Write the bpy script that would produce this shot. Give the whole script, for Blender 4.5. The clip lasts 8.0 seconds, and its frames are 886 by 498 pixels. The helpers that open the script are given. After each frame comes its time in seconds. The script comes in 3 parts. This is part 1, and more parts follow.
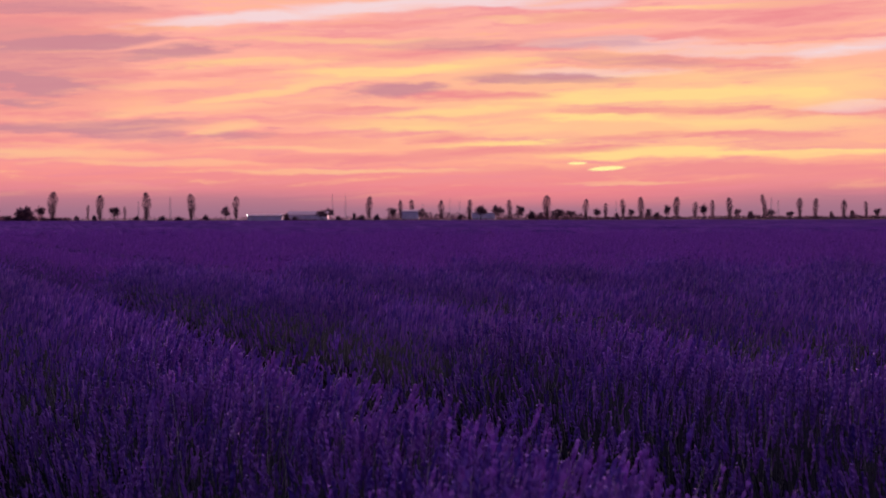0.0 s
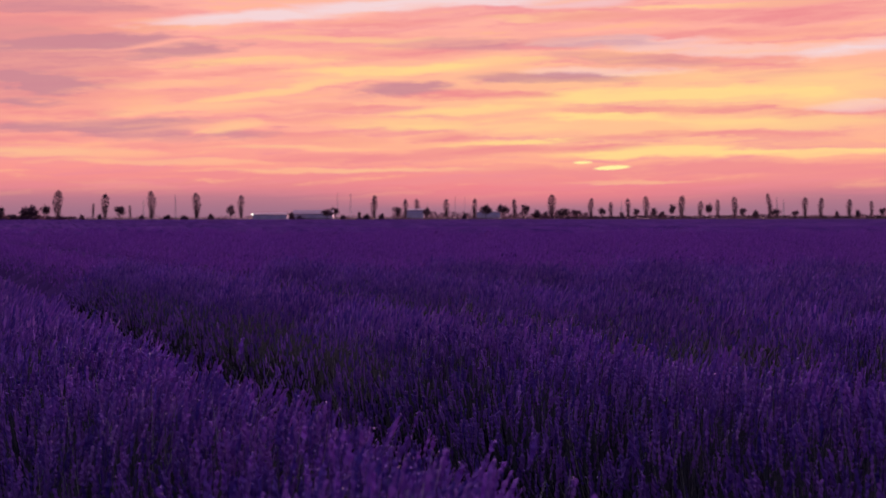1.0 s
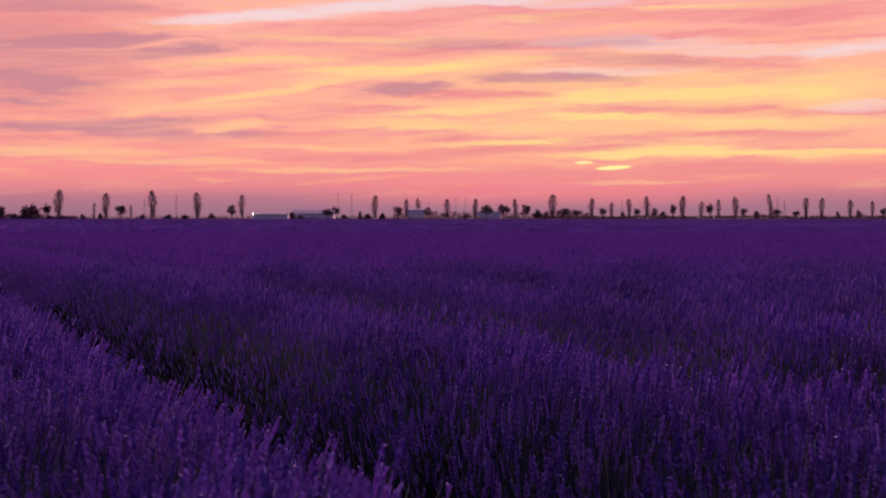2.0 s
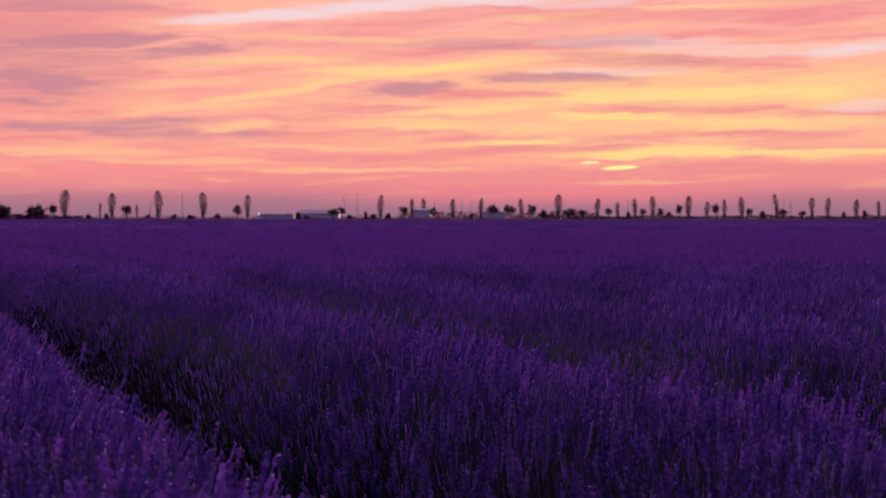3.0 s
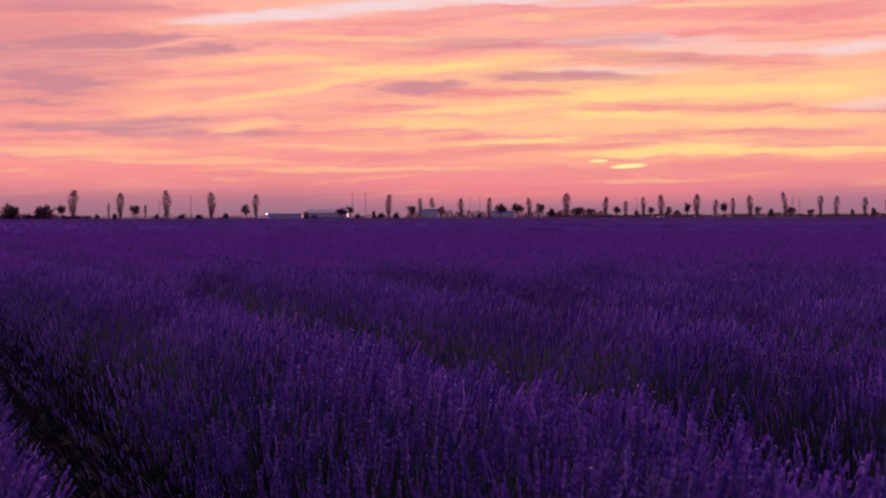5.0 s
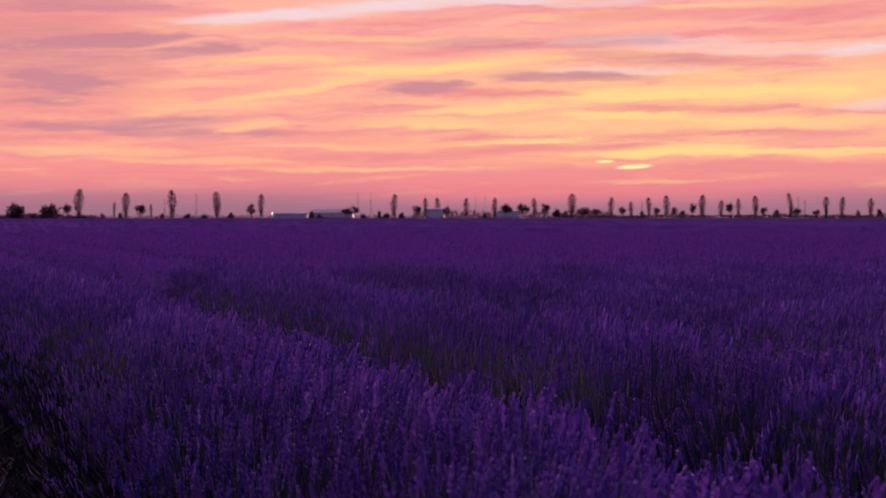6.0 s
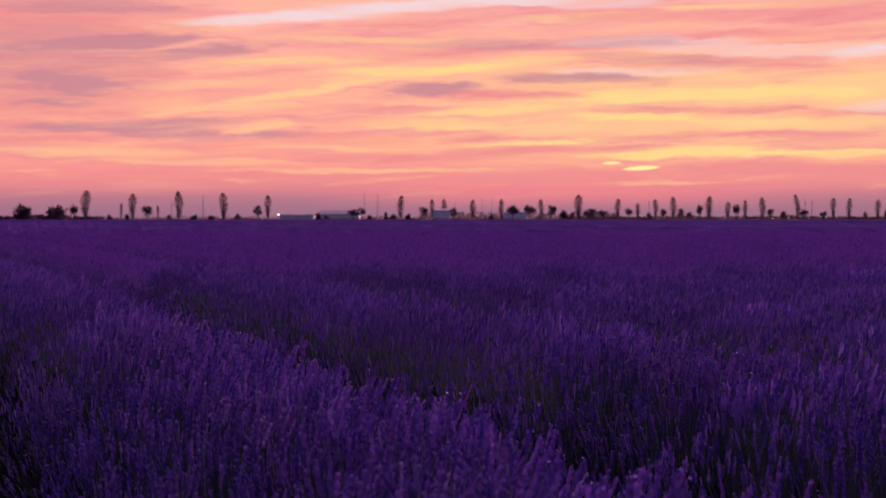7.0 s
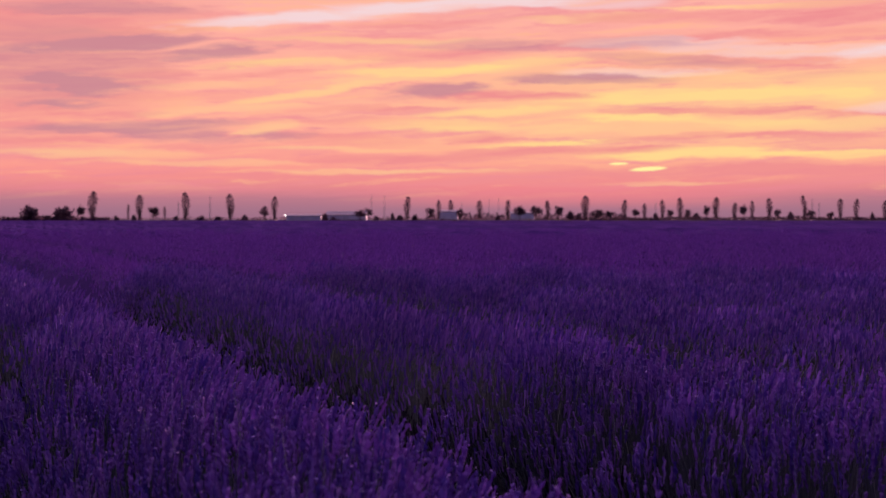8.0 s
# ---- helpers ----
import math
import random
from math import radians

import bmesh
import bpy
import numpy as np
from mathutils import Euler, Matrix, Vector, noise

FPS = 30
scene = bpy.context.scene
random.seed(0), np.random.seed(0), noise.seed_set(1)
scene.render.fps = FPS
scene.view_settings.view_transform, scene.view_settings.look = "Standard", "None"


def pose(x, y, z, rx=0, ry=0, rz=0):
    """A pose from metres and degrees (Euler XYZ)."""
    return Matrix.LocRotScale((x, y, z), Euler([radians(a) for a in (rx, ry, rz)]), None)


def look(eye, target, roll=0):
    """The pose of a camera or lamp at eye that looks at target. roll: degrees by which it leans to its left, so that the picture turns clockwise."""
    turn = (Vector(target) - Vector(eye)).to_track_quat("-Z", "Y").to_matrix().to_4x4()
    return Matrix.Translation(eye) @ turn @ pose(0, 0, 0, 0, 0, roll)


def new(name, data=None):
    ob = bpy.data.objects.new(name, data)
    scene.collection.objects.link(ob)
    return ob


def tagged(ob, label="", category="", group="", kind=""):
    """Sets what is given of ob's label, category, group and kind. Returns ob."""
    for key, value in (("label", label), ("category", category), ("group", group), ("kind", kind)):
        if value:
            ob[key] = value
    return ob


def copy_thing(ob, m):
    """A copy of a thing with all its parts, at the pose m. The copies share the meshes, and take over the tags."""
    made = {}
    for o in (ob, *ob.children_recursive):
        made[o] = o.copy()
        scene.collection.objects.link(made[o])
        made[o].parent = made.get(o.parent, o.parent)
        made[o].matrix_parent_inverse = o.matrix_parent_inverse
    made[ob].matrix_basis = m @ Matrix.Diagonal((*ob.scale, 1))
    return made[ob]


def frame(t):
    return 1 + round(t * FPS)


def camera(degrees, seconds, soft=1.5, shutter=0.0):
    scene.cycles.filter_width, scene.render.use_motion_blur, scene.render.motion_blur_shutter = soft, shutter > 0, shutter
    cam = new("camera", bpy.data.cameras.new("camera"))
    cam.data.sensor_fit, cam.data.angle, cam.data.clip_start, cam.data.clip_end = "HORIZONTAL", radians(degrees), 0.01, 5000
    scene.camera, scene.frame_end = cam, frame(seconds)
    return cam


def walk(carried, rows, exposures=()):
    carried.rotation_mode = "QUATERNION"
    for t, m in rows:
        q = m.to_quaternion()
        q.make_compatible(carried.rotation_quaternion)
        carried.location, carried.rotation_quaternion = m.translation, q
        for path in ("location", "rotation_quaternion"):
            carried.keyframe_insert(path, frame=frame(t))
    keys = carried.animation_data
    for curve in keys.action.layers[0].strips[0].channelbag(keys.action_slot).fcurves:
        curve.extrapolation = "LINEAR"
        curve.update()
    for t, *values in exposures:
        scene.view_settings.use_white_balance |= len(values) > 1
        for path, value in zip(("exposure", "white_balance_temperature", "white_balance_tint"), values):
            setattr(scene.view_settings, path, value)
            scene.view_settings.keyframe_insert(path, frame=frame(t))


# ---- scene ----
FIELD_LENS = 29.9
cam = camera(FIELD_LENS, 8.0)
cam.data.dof.use_dof = True
cam.data.dof.focus_distance = 6.0
cam.data.dof.aperture_fstop = 8.5

PATH = [
    (0, (0.110, -0.052, 1.119), (0.07, 99.93, -0.72), -0.16),
    (0.5, (0.239, 0.004, 1.123), (0.03, 99.99, -0.70), -0.15),
    (1, (0.366, 0.058, 1.123), (0.00, 100.04, -0.77), -0.11),
    (1.5, (0.470, 0.097, 1.121), (0.09, 100.08, -0.79), -0.05),
    (1.7, (0.507, 0.112, 1.119), (0.15, 100.09, -0.79), -0.01),
    (2.8, (0.717, 0.217, 1.119), (-0.07, 100.20, -0.77), -0.08),
    (3, (0.753, 0.235, 1.123), (-0.04, 100.21, -0.78), -0.01),
    (3.5, (0.848, 0.284, 1.125), (-0.10, 100.26, -0.80), -0.07),
    (4, (0.937, 0.331, 1.128), (-0.07, 100.30, -0.95), -0.05),
    (4.5, (1.025, 0.375, 1.128), (-0.15, 100.35, -0.92), -0.08),
    (4.7, (1.064, 0.398, 1.129), (-0.19, 100.37, -0.88), -0.22),
    (5.8, (1.302, 0.464, 1.139), (-0.32, 100.43, -0.78), -0.04),
    (6, (1.344, 0.479, 1.132), (-0.32, 100.45, -0.82), -0.06),
    (6.5, (1.449, 0.520, 1.131), (-0.42, 100.48, -0.73), -0.07),
    (7, (1.551, 0.570, 1.130), (-0.53, 100.53, -0.74), -0.03),
    (7.5, (1.645, 0.619, 1.130), (-0.59, 100.58, -0.63), -0.05),
    (8, (1.742, 0.667, 1.139), (-0.76, 100.62, -0.68), -0.05),
]
walk(cam, [(t, look(eye, target, roll)) for t, eye, target, roll in PATH])


# ---- colour helpers ----
def lin(r, g, b):
    """Linear colour from display values 0 to 255."""
    return tuple((c / 255 / 12.92) if c <= 10 else ((c / 255 + 0.055) / 1.055) ** 2.4 for c in (r, g, b)) + (1.0,)


class Net:
    """A short way to write node trees."""

    def __init__(self, tree):
        self.tree = tree
        tree.nodes.clear()

    def node(self, kind, **settings):
        n = self.tree.nodes.new(kind)
        for key, value in settings.items():
            setattr(n, key, value)
        return n

    def put(self, socket, value):
        if isinstance(value, bpy.types.NodeSocket):
            self.tree.links.new(value, socket)
        elif value is not None:
            socket.default_value = value

    def math(self, op, a, b=None, c=None, clamp=False):
        n = self.node("ShaderNodeMath", operation=op, use_clamp=clamp)
        for socket, value in zip(n.inputs, (a, b, c)):
            self.put(socket, value)
        return n.outputs[0]

    def vec(self, x, y, z=0.0):
        n = self.node("ShaderNodeCombineXYZ")
        for socket, value in zip(n.inputs, (x, y, z)):
            self.put(socket, value)
        return n.outputs[0]

    def split(self, v):
        n = self.node("ShaderNodeSeparateXYZ")
        self.put(n.inputs[0], v)
        return n.outputs

    def noise(self, v, scale, detail=3.0, rough=0.5, distort=0.0):
        n = self.node("ShaderNodeTexNoise")
        self.put(n.inputs["Vector"], v)
        for key, value in (("Scale", scale), ("Detail", detail), ("Roughness", rough), ("Distortion", distort)):
            self.put(n.inputs[key], value)
        return n.outputs[0]

    def ramp(self, fac, stops, interpolation="LINEAR"):
        n = self.node("ShaderNodeValToRGB")
        n.color_ramp.interpolation = interpolation
        while len(n.color_ramp.elements) < len(stops):
            n.color_ramp.elements.new(0.5)
        for e, (at, colour) in zip(n.color_ramp.elements, stops):
            e.position, e.color = at, colour
        self.put(n.inputs[0], fac)
        return n.outputs[0]

    def smooth(self, value, lo, hi, a=0.0, b=1.0):
        n = self.node("ShaderNodeMapRange", interpolation_type="SMOOTHSTEP")
        for socket, v in zip(n.inputs, (value, lo, hi, a, b)):
            self.put(socket, v)
        return n.outputs[0]

    def mix(self, fac, a, b, blend="MIX"):
        n = self.node("ShaderNodeMix", data_type="RGBA", blend_type=blend)
        self.put(n.inputs[0], fac)
        self.put(n.inputs[6], a)
        self.put(n.inputs[7], b)
        return n.outputs[2]


# ---- sky: dusk with lit cloud streaks towards the set sun ----
SUN_AZ, GLOW_EL = 7.0, 9.0      # degrees clockwise from north, and the height of the afterglow's middle
world = bpy.data.worlds.new("dusk_sky")
scene.world = world
world.use_nodes = True
w = Net(world.node_tree)
way = w.node("ShaderNodeTexCoord").outputs["Generated"]
dx, dy, dz = w.split(way)
az = w.math("MULTIPLY", w.math("ARCTAN2", dx, dy), 57.2958)
el = w.math("MULTIPLY", w.math("ARCSINE", dz), 57.2958)
# gentle bending of the streaks
bend = w.noise(w.vec(w.math("MULTIPLY", az, 0.16), w.math("MULTIPLY", el, 0.5), 3.1), 1.0, 3.0, 0.55)
bend_fine = w.noise(w.vec(w.math("MULTIPLY", az, 0.5), w.math("MULTIPLY", el, 3.0), 7.7), 1.0, 4.0, 0.6)
rise = w.math("ADD", w.math("MULTIPLY_ADD", bend, 0.5, -0.25), w.math("MULTIPLY_ADD", bend_fine, 0.42, -0.21))
el_b = w.math("ADD", w.math("ADD", el, rise), w.math("MULTIPLY", az, -0.025))
az_b = w.math("ADD", az, w.math("MULTIPLY_ADD", bend_fine, 4.0, -2.0))

DEG = 57.2958 / 2926.0


def streaks(rows, across=None, height=None):
    """The sum of soft streaks, each: azimuth and height of the middle, half length, half thickness (degrees), weight, slope."""
    total = None
    for a0, e0, half, thick, weight, slope in rows:
        u = w.math("MULTIPLY_ADD", across or az_b, 1 / half, -a0 / half)
        lifted = w.math("SUBTRACT", height or el_b, w.math("MULTIPLY_ADD", az, slope, e0 - a0 * slope - (0.0 if height else a0 * 0.025)))
        v = w.math("MULTIPLY", lifted, 1 / thick)
        d = w.math("MULTIPLY_ADD", u, u, w.math("MULTIPLY", v, v))
        blob = w.smooth(d, 1.6, 0.0, 0.0, weight)
        total = blob if total is None else w.math("ADD", total, blob)
    return total


def sky_rows(rows):
    """Streaks given as tangents from the first heading and the horizon, in 2926ths."""
    return [(math.degrees(math.atan(x / 2926)), math.degrees(math.atan(y / 2926 / math.hypot(1, x / 2926))), l * DEG, t * DEG, k, s)
            for x, y, l, t, k, s in rows]


GREY_STREAKS = sky_rows([
    (-660, 311, 165, 12, 0.95, 0.045), (-475, 293, 105, 12, 0.95, 0.035), (-735, 250, 75, 12, 0.6, -0.02), (-700, 229, 62, 14, 0.7, -0.06), (-750, 205, 62, 8, 0.6, -0.025),
    (-630, 166, 200, 11, 0.75, 0.005), (-545, 150, 110, 13, 0.5, -0.055), (-760, 280, 210, 70, 0.4, -0.025), (-680, 373, 175, 13, 0.6, -0.025),
    (-75, 226, 85, 12, 0.65, 0.015), (190, 246, 150, 10, 0.7, -0.025), (20, 303, 130, 13, 0.45, -0.045), (270, 309, 130, 10, 0.4, -0.025),
    (330, 280, 150, 9, 0.45, -0.075), (-360, 147, 80, 8, 0.4, 0.035)])
PINK_STREAKS = sky_rows([
    (40, 214, 140, 9, 0.75, -0.025), (-210, 194, 130, 6, 0.5, 0.005), (-110, 108, 220, 8, 0.7, -0.005), (140, 121, 180, 8, 0.8, -0.025),
    (350, 83, 300, 12, 0.7, -0.025), (670, 83, 260, 18, 0.8, -0.025), (380, 187, 190, 8, 0.65, -0.025), (360, 142, 150, 6, 0.55, -0.005),
    (480, 280, 150, 9, 0.4, -0.065), (330, 351, 150, 12, 0.6, -0.045), (630, 361, 180, 20, 0.5, -0.025), (-110, 345, 130, 8, 0.5, -0.005),
    (-90, 288, 160, 12, 0.4, -0.005), (10, 143, 60, 9, 0.55, -0.025), (-340, 77, 260, 6, 0.55, -0.025)])
THIN_PINK_STREAKS = sky_rows([
    (-730, 355, 260, 50, 0.7, 0.0), (-790, 250, 230, 110, 0.6, 0.0), (-230, 142, 140, 11, 0.6, -0.06),
    (-780, 140, 200, 9, 0.4, 0.005), (540, 325, 200, 12, 0.4, -0.025), (-420, 250, 130, 6, 0.4, 0.035), (550, 143, 160, 6, 0.35, -0.025),
    (660, 183, 130, 8, 0.35, 0.005), (-170, 321, 170, 7, 0.3, -0.005), (-580, 258, 90, 10, 0.4, 0.025), (-780, 338, 170, 9, 0.4, -0.005),
    (-480, 130, 140, 5, 0.45, -0.005), (-250, 171, 140, 6, 0.35, 0.005), (-560, 213, 180, 7, 0.35, -0.005), (90, 63, 240, 8, 0.45, -0.025)])
GOLD_STREAKS = sky_rows([
    (-110, 258, 175, 9, 0.75, -0.005), (70, 271, 120, 8, 0.45, 0.025), (320, 216, 230, 13, 0.95, 0.015), (530, 218, 150, 16, 0.6, -0.025),
    (280, 175, 135, 8, 0.95, -0.055), (20, 188, 120, 8, 0.65, 0.005), (120, 133, 125, 5, 0.8, 0.015), (370, 114, 190, 10, 1.0, -0.025),
    (640, 114, 210, 8, 0.75, -0.005), (690, 233, 130, 34, 0.5, -0.025), (590, 165, 200, 12, 0.5, -0.025), (-70, 166, 130, 11, 0.6, -0.025),
    (-310, 222, 130, 7, 0.55, 0.115), (-330, 275, 150, 8, 0.45, 0.015), (-210, 315, 200, 7, 0.4, -0.025)])
THIN_GOLD_STREAKS = sky_rows([
    (470, 368, 200, 5, 0.65, -0.025), (-480, 193, 150, 7, 0.4, 0.025), (-610, 333, 220, 6, 0.4, 0.005), (-690, 117, 200, 9, 0.45, -0.025),
    (190, 351, 150, 7, 0.4, -0.025), (320, 63, 110, 4, 0.5, -0.025), (-385, 161, 50, 11, 0.45, 0.075), (-510, 233, 140, 7, 0.35, 0.025),
    (-190, 243, 130, 6, 0.45, 0.015), (-250, 125, 170, 6, 0.4, -0.025), (-170, 85, 260, 5, 0.45, -0.025), (120, 158, 120, 7, 0.5, -0.025),
    (480, 168, 120, 6, 0.5, -0.045), (440, 253, 160, 9, 0.4, -0.025), (-500, 100, 200, 7, 0.4, -0.025)])
PALE_STREAKS = sky_rows([
    (-340, 353, 190, 11, 0.9, 0.045), (-50, 376, 230, 11, 0.95, -0.005), (320, 310, 150, 9, 0.45, -0.025), (520, 295, 230, 10, 0.5, -0.045),
    (735, 303, 120, 11, 0.6, 0.075), (280, 258, 140, 8, 0.4, -0.025), (735, 197, 90, 11, 0.45, 0.025), (190, 373, 120, 9, 0.5, -0.025)])
GLINTS = [(285.5 * DEG, 86.5 * DEG, 30 * DEG, 3.7 * DEG, 1.0, 0.06), (234 * DEG, 96.0 * DEG, 16 * DEG, 2.3 * DEG, 0.85, 0.02)]

base = w.ramp(w.math("MULTIPLY", el, 1 / 90.0, clamp=True), [
    (0.0000, lin(154, 108, 130)), (0.0050, lin(170, 115, 132)), (0.0085, lin(188, 119, 133)), (0.0120, lin(226, 131, 135)), (0.0175, lin(247, 145, 137)),
    (0.0330, lin(255, 171, 146)), (0.0580, lin(255, 174, 150)), (0.0850, lin(251, 173, 160)), (0.1500, lin(222, 166, 172)),
    (0.3000, lin(216, 182, 214)), (0.5500, lin(228, 208, 244)), (1.0000, lin(232, 216, 250))])
warm = w.math("MULTIPLY", w.smooth(w.math("ABSOLUTE", w.math("SUBTRACT", az, SUN_AZ)), 16.0, 0.0), w.smooth(w.math("ABSOLUTE", w.math("SUBTRACT", el, 3.7)), 2.9, 0.3))
sky = w.mix(w.math("MULTIPLY", warm, 0.75), base, lin(255, 198, 140))
# the rose band over the horizon reaches lowest under the set sun
rose = w.math("MULTIPLY", w.smooth(w.math("ABSOLUTE", w.math("SUBTRACT", az, 3.0)), 10.0, 2.0), w.smooth(w.math("ABSOLUTE", w.math("SUBTRACT", el, 0.95)), 0.75, 0.1))
sky = w.mix(w.math("MULTIPLY", rose, 0.65), sky, lin(243, 130, 134))
# fine cloud bands everywhere
band = w.noise(w.vec(w.math("MULTIPLY", az_b, 0.10), w.math("MULTIPLY", el_b, 1.1), 0.0), 1.0, 5.0, 0.62)
band_fine = w.noise(w.vec(w.math("MULTIPLY", az_b, 0.22), w.math("MULTIPLY", el_b, 3.4), 5.0), 1.0, 5.0, 0.62)
low = w.smooth(el, 0.4, 1.6)
sky = w.mix(w.math("MULTIPLY", w.smooth(band, 0.46, 0.64, 0.0, 0.35), low), sky, lin(232, 138, 146))
sky = w.mix(w.math("MULTIPLY", w.smooth(band, 0.48, 0.34, 0.0, 0.3), low), sky, lin(255, 186, 142))
sky = w.mix(w.math("MULTIPLY", w.smooth(band_fine, 0.48, 0.66, 0.0, 0.6), low), sky, lin(234, 136, 146))
sky = w.mix(w.math("MULTIPLY", w.smooth(band_fine, 0.47, 0.32, 0.0, 0.5), low), sky, lin(255, 184, 138))
fray = w.math("MULTIPLY_ADD", band_fine, 2.6, -0.3)
for rows, colour, cap in ((THIN_GOLD_STREAKS, lin(255, 206, 142), 0.8), (THIN_PINK_STREAKS, lin(238, 142, 138), 0.8),
                          (GOLD_STREAKS, lin(255, 214, 138), 0.9), (PINK_STREAKS, lin(236, 138, 138), 0.85), (PALE_STREAKS, lin(242, 212, 212), 0.9), (GREY_STREAKS, lin(192, 131, 143), 0.75)):
    sky = w.mix(w.math("MINIMUM", w.math("MULTIPLY", streaks(rows), fray), cap), sky, colour)
sky = w.mix(w.math("MINIMUM", w.math("MULTIPLY", streaks(GLINTS, w.math("ADD", az, w.math("MULTIPLY_ADD", bend_fine, 0.5, -0.25)), w.math("ADD", el, w.math("MULTIPLY_ADD", bend_fine, 0.1, -0.05))), 1.6), 0.95), sky, lin(255, 240, 158))
# away from the sunset the cloud thins out into the clear dusk sky
clear = w.node("ShaderNodeTexSky", sky_type="NISHITA", sun_disc=False, sun_elevation=radians(1.0), sun_rotation=radians(SUN_AZ))
clear_sky = w.mix(1.0, clear.outputs[0], (0.05, 0.05, 0.13, 1.0), "MULTIPLY")
dusk = w.mix(0.8, clear_sky, lin(74, 71, 140))
facing = w.math("ADD", w.math("MULTIPLY", dy, math.cos(radians(SUN_AZ))), w.math("MULTIPLY", dx, math.sin(radians(SUN_AZ))))
cover = w.smooth(w.math("ADD", facing, dz), -0.15, 0.85)
sky = w.mix(1.0, sky, (1.03, 1.06, 1.10, 1.0), "MULTIPLY")
out = w.mix(cover, dusk, sky)
back = w.node("ShaderNodeBackground")
w.put(back.inputs[0], out)
back.inputs[1].default_value = 1.0
w.put(w.node("ShaderNodeOutputWorld").inputs[0], back.outputs[0])

sun = new("sun", bpy.data.lights.new("sun", "SUN"))
sun.data.energy, sun.data.angle, sun.data.color = 5.0, radians(18), (1.0, 0.46, 0.50)
sun.matrix_world = look((0, 0, 50), (-50 * math.sin(radians(SUN_AZ)), -50 * math.cos(radians(SUN_AZ)), 50 - 50 * math.tan(radians(GLOW_EL))))


# ---- materials ----
def plant_material(name, dark, light, other, rough=0.75, glow_through=0.25, scale=14.0, vary=0.35, gloss=0.2):
    """Leaf or petal: colour by piece and by plant, soft stains, some light through the blade."""
    m = bpy.data.materials.new(name)
    m.use_nodes = True
    n = Net(m.node_tree)
    spot = n.node("ShaderNodeTexCoord").outputs["Object"]
    piece = n.node("ShaderNodeNewGeometry").outputs["Random Per Island"]
    whole = n.node("ShaderNodeObjectInfo").outputs["Random"]
    cloud = n.noise(spot, scale, 3.0, 0.6)
    colour = n.mix(n.math("ADD", n.math("MULTIPLY_ADD", cloud, 0.7, -0.2), n.math("MULTIPLY", n.math("FRACT", n.math("ADD", piece, n.math("MULTIPLY", whole, 7.0))), 0.8), clamp=True), dark, light)
    colour = n.mix(n.math("MULTIPLY", n.math("GREATER_THAN", piece, 0.96), 0.5), colour, other)
    gain = n.math("MULTIPLY_ADD", whole, vary, 1.0 - vary / 2)
    colour = n.mix(1.0, colour, n.vec(gain, gain, gain), "MULTIPLY")
    b = n.node("ShaderNodeBsdfPrincipled")
    n.put(b.inputs["Base Color"], colour)
    b.inputs["Roughness"].default_value = rough
    b.inputs["Specular IOR Level"].default_value = gloss
    t = n.node("ShaderNodeBsdfTranslucent")
    n.put(t.inputs[0], colour)
    blend = n.node("ShaderNodeMixShader")
    blend.inputs[0].default_value = glow_through
    n.put(blend.inputs[1], b.outputs[0])
    n.put(blend.inputs[2], t.outputs[0])
    n.put(n.node("ShaderNodeOutputMaterial").inputs[0], blend.outputs[0])
    return m


def plain_material(name, dark, light, scale, rough=0.85, bump=0.3, metal=0.0):
    """Solid surface with stains at two scales and fine relief."""
    m = bpy.data.materials.new(name)
    m.use_nodes = True
    n = Net(m.node_tree)
    spot = n.node("ShaderNodeTexCoord").outputs["Object"]
    big = n.noise(spot, scale, 4.0, 0.6)
    fine = n.noise(spot, scale * 14, 3.0, 0.65)
    colour = n.mix(n.math("MULTIPLY_ADD", big, 0.7, n.math("MULTIPLY", fine, 0.3)), dark, light)
    b = n.node("ShaderNodeBsdfPrincipled")
    n.put(b.inputs["Base Color"], colour)
    b.inputs["Roughness"].default_value = rough
    b.inputs["Metallic"].default_value = metal
    relief = n.node("ShaderNodeBump")
    relief.inputs["Strength"].default_value = bump
    n.put(relief.inputs["Height"], fine)
    n.put(b.inputs["Normal"], relief.outputs[0])
    n.put(n.node("ShaderNodeOutputMaterial").inputs[0], b.outputs[0])
    return m


FLOWER = plant_material("lavender_flower", (0.075, 0.053, 0.312, 1), (0.340, 0.168, 0.560, 1), (0.52, 0.34, 0.73, 1), 0.7, 0.5, 9.0, 0.3)
PETAL = plant_material("open_petal", (0.17, 0.11, 0.46, 1), (0.33, 0.23, 0.66, 1), (0.48, 0.38, 0.74, 1), 0.6, 0.3, 9.0, 0.2)
STEM = plant_material("lavender_stem", (0.044, 0.053, 0.066, 1), (0.112, 0.132, 0.140, 1), (0.24, 0.27, 0.26, 1), 0.7, 0.2, 6.0, 0.3)
STALK = plant_material("bare_stalk", (0.20, 0.22, 0.22, 1), (0.36, 0.39, 0.38, 1), (0.48, 0.48, 0.44, 1), 0.6, 0.2, 6.0, 0.3)
# near-black instead of sage: deep shade between the stems is put into this colour
LEAF_SHADED = plant_material("lavender_leaf_shaded", (0.007, 0.006, 0.012, 1), (0.017, 0.016, 0.025, 1), (0.036, 0.038, 0.042, 1), 0.85, 0.2, 8.0, 0.3)
# haze and low backlight are mixed into this paler, redder bloom colour
FAR_FLOWER_HAZED = plant_material("lavender_rows_far_hazed", (0.21, 0.094, 0.39, 1), (0.345, 0.150, 0.55, 1), (0.40, 0.18, 0.60, 1), 0.95, 0.45, 0.6, 0.2, 0.0)
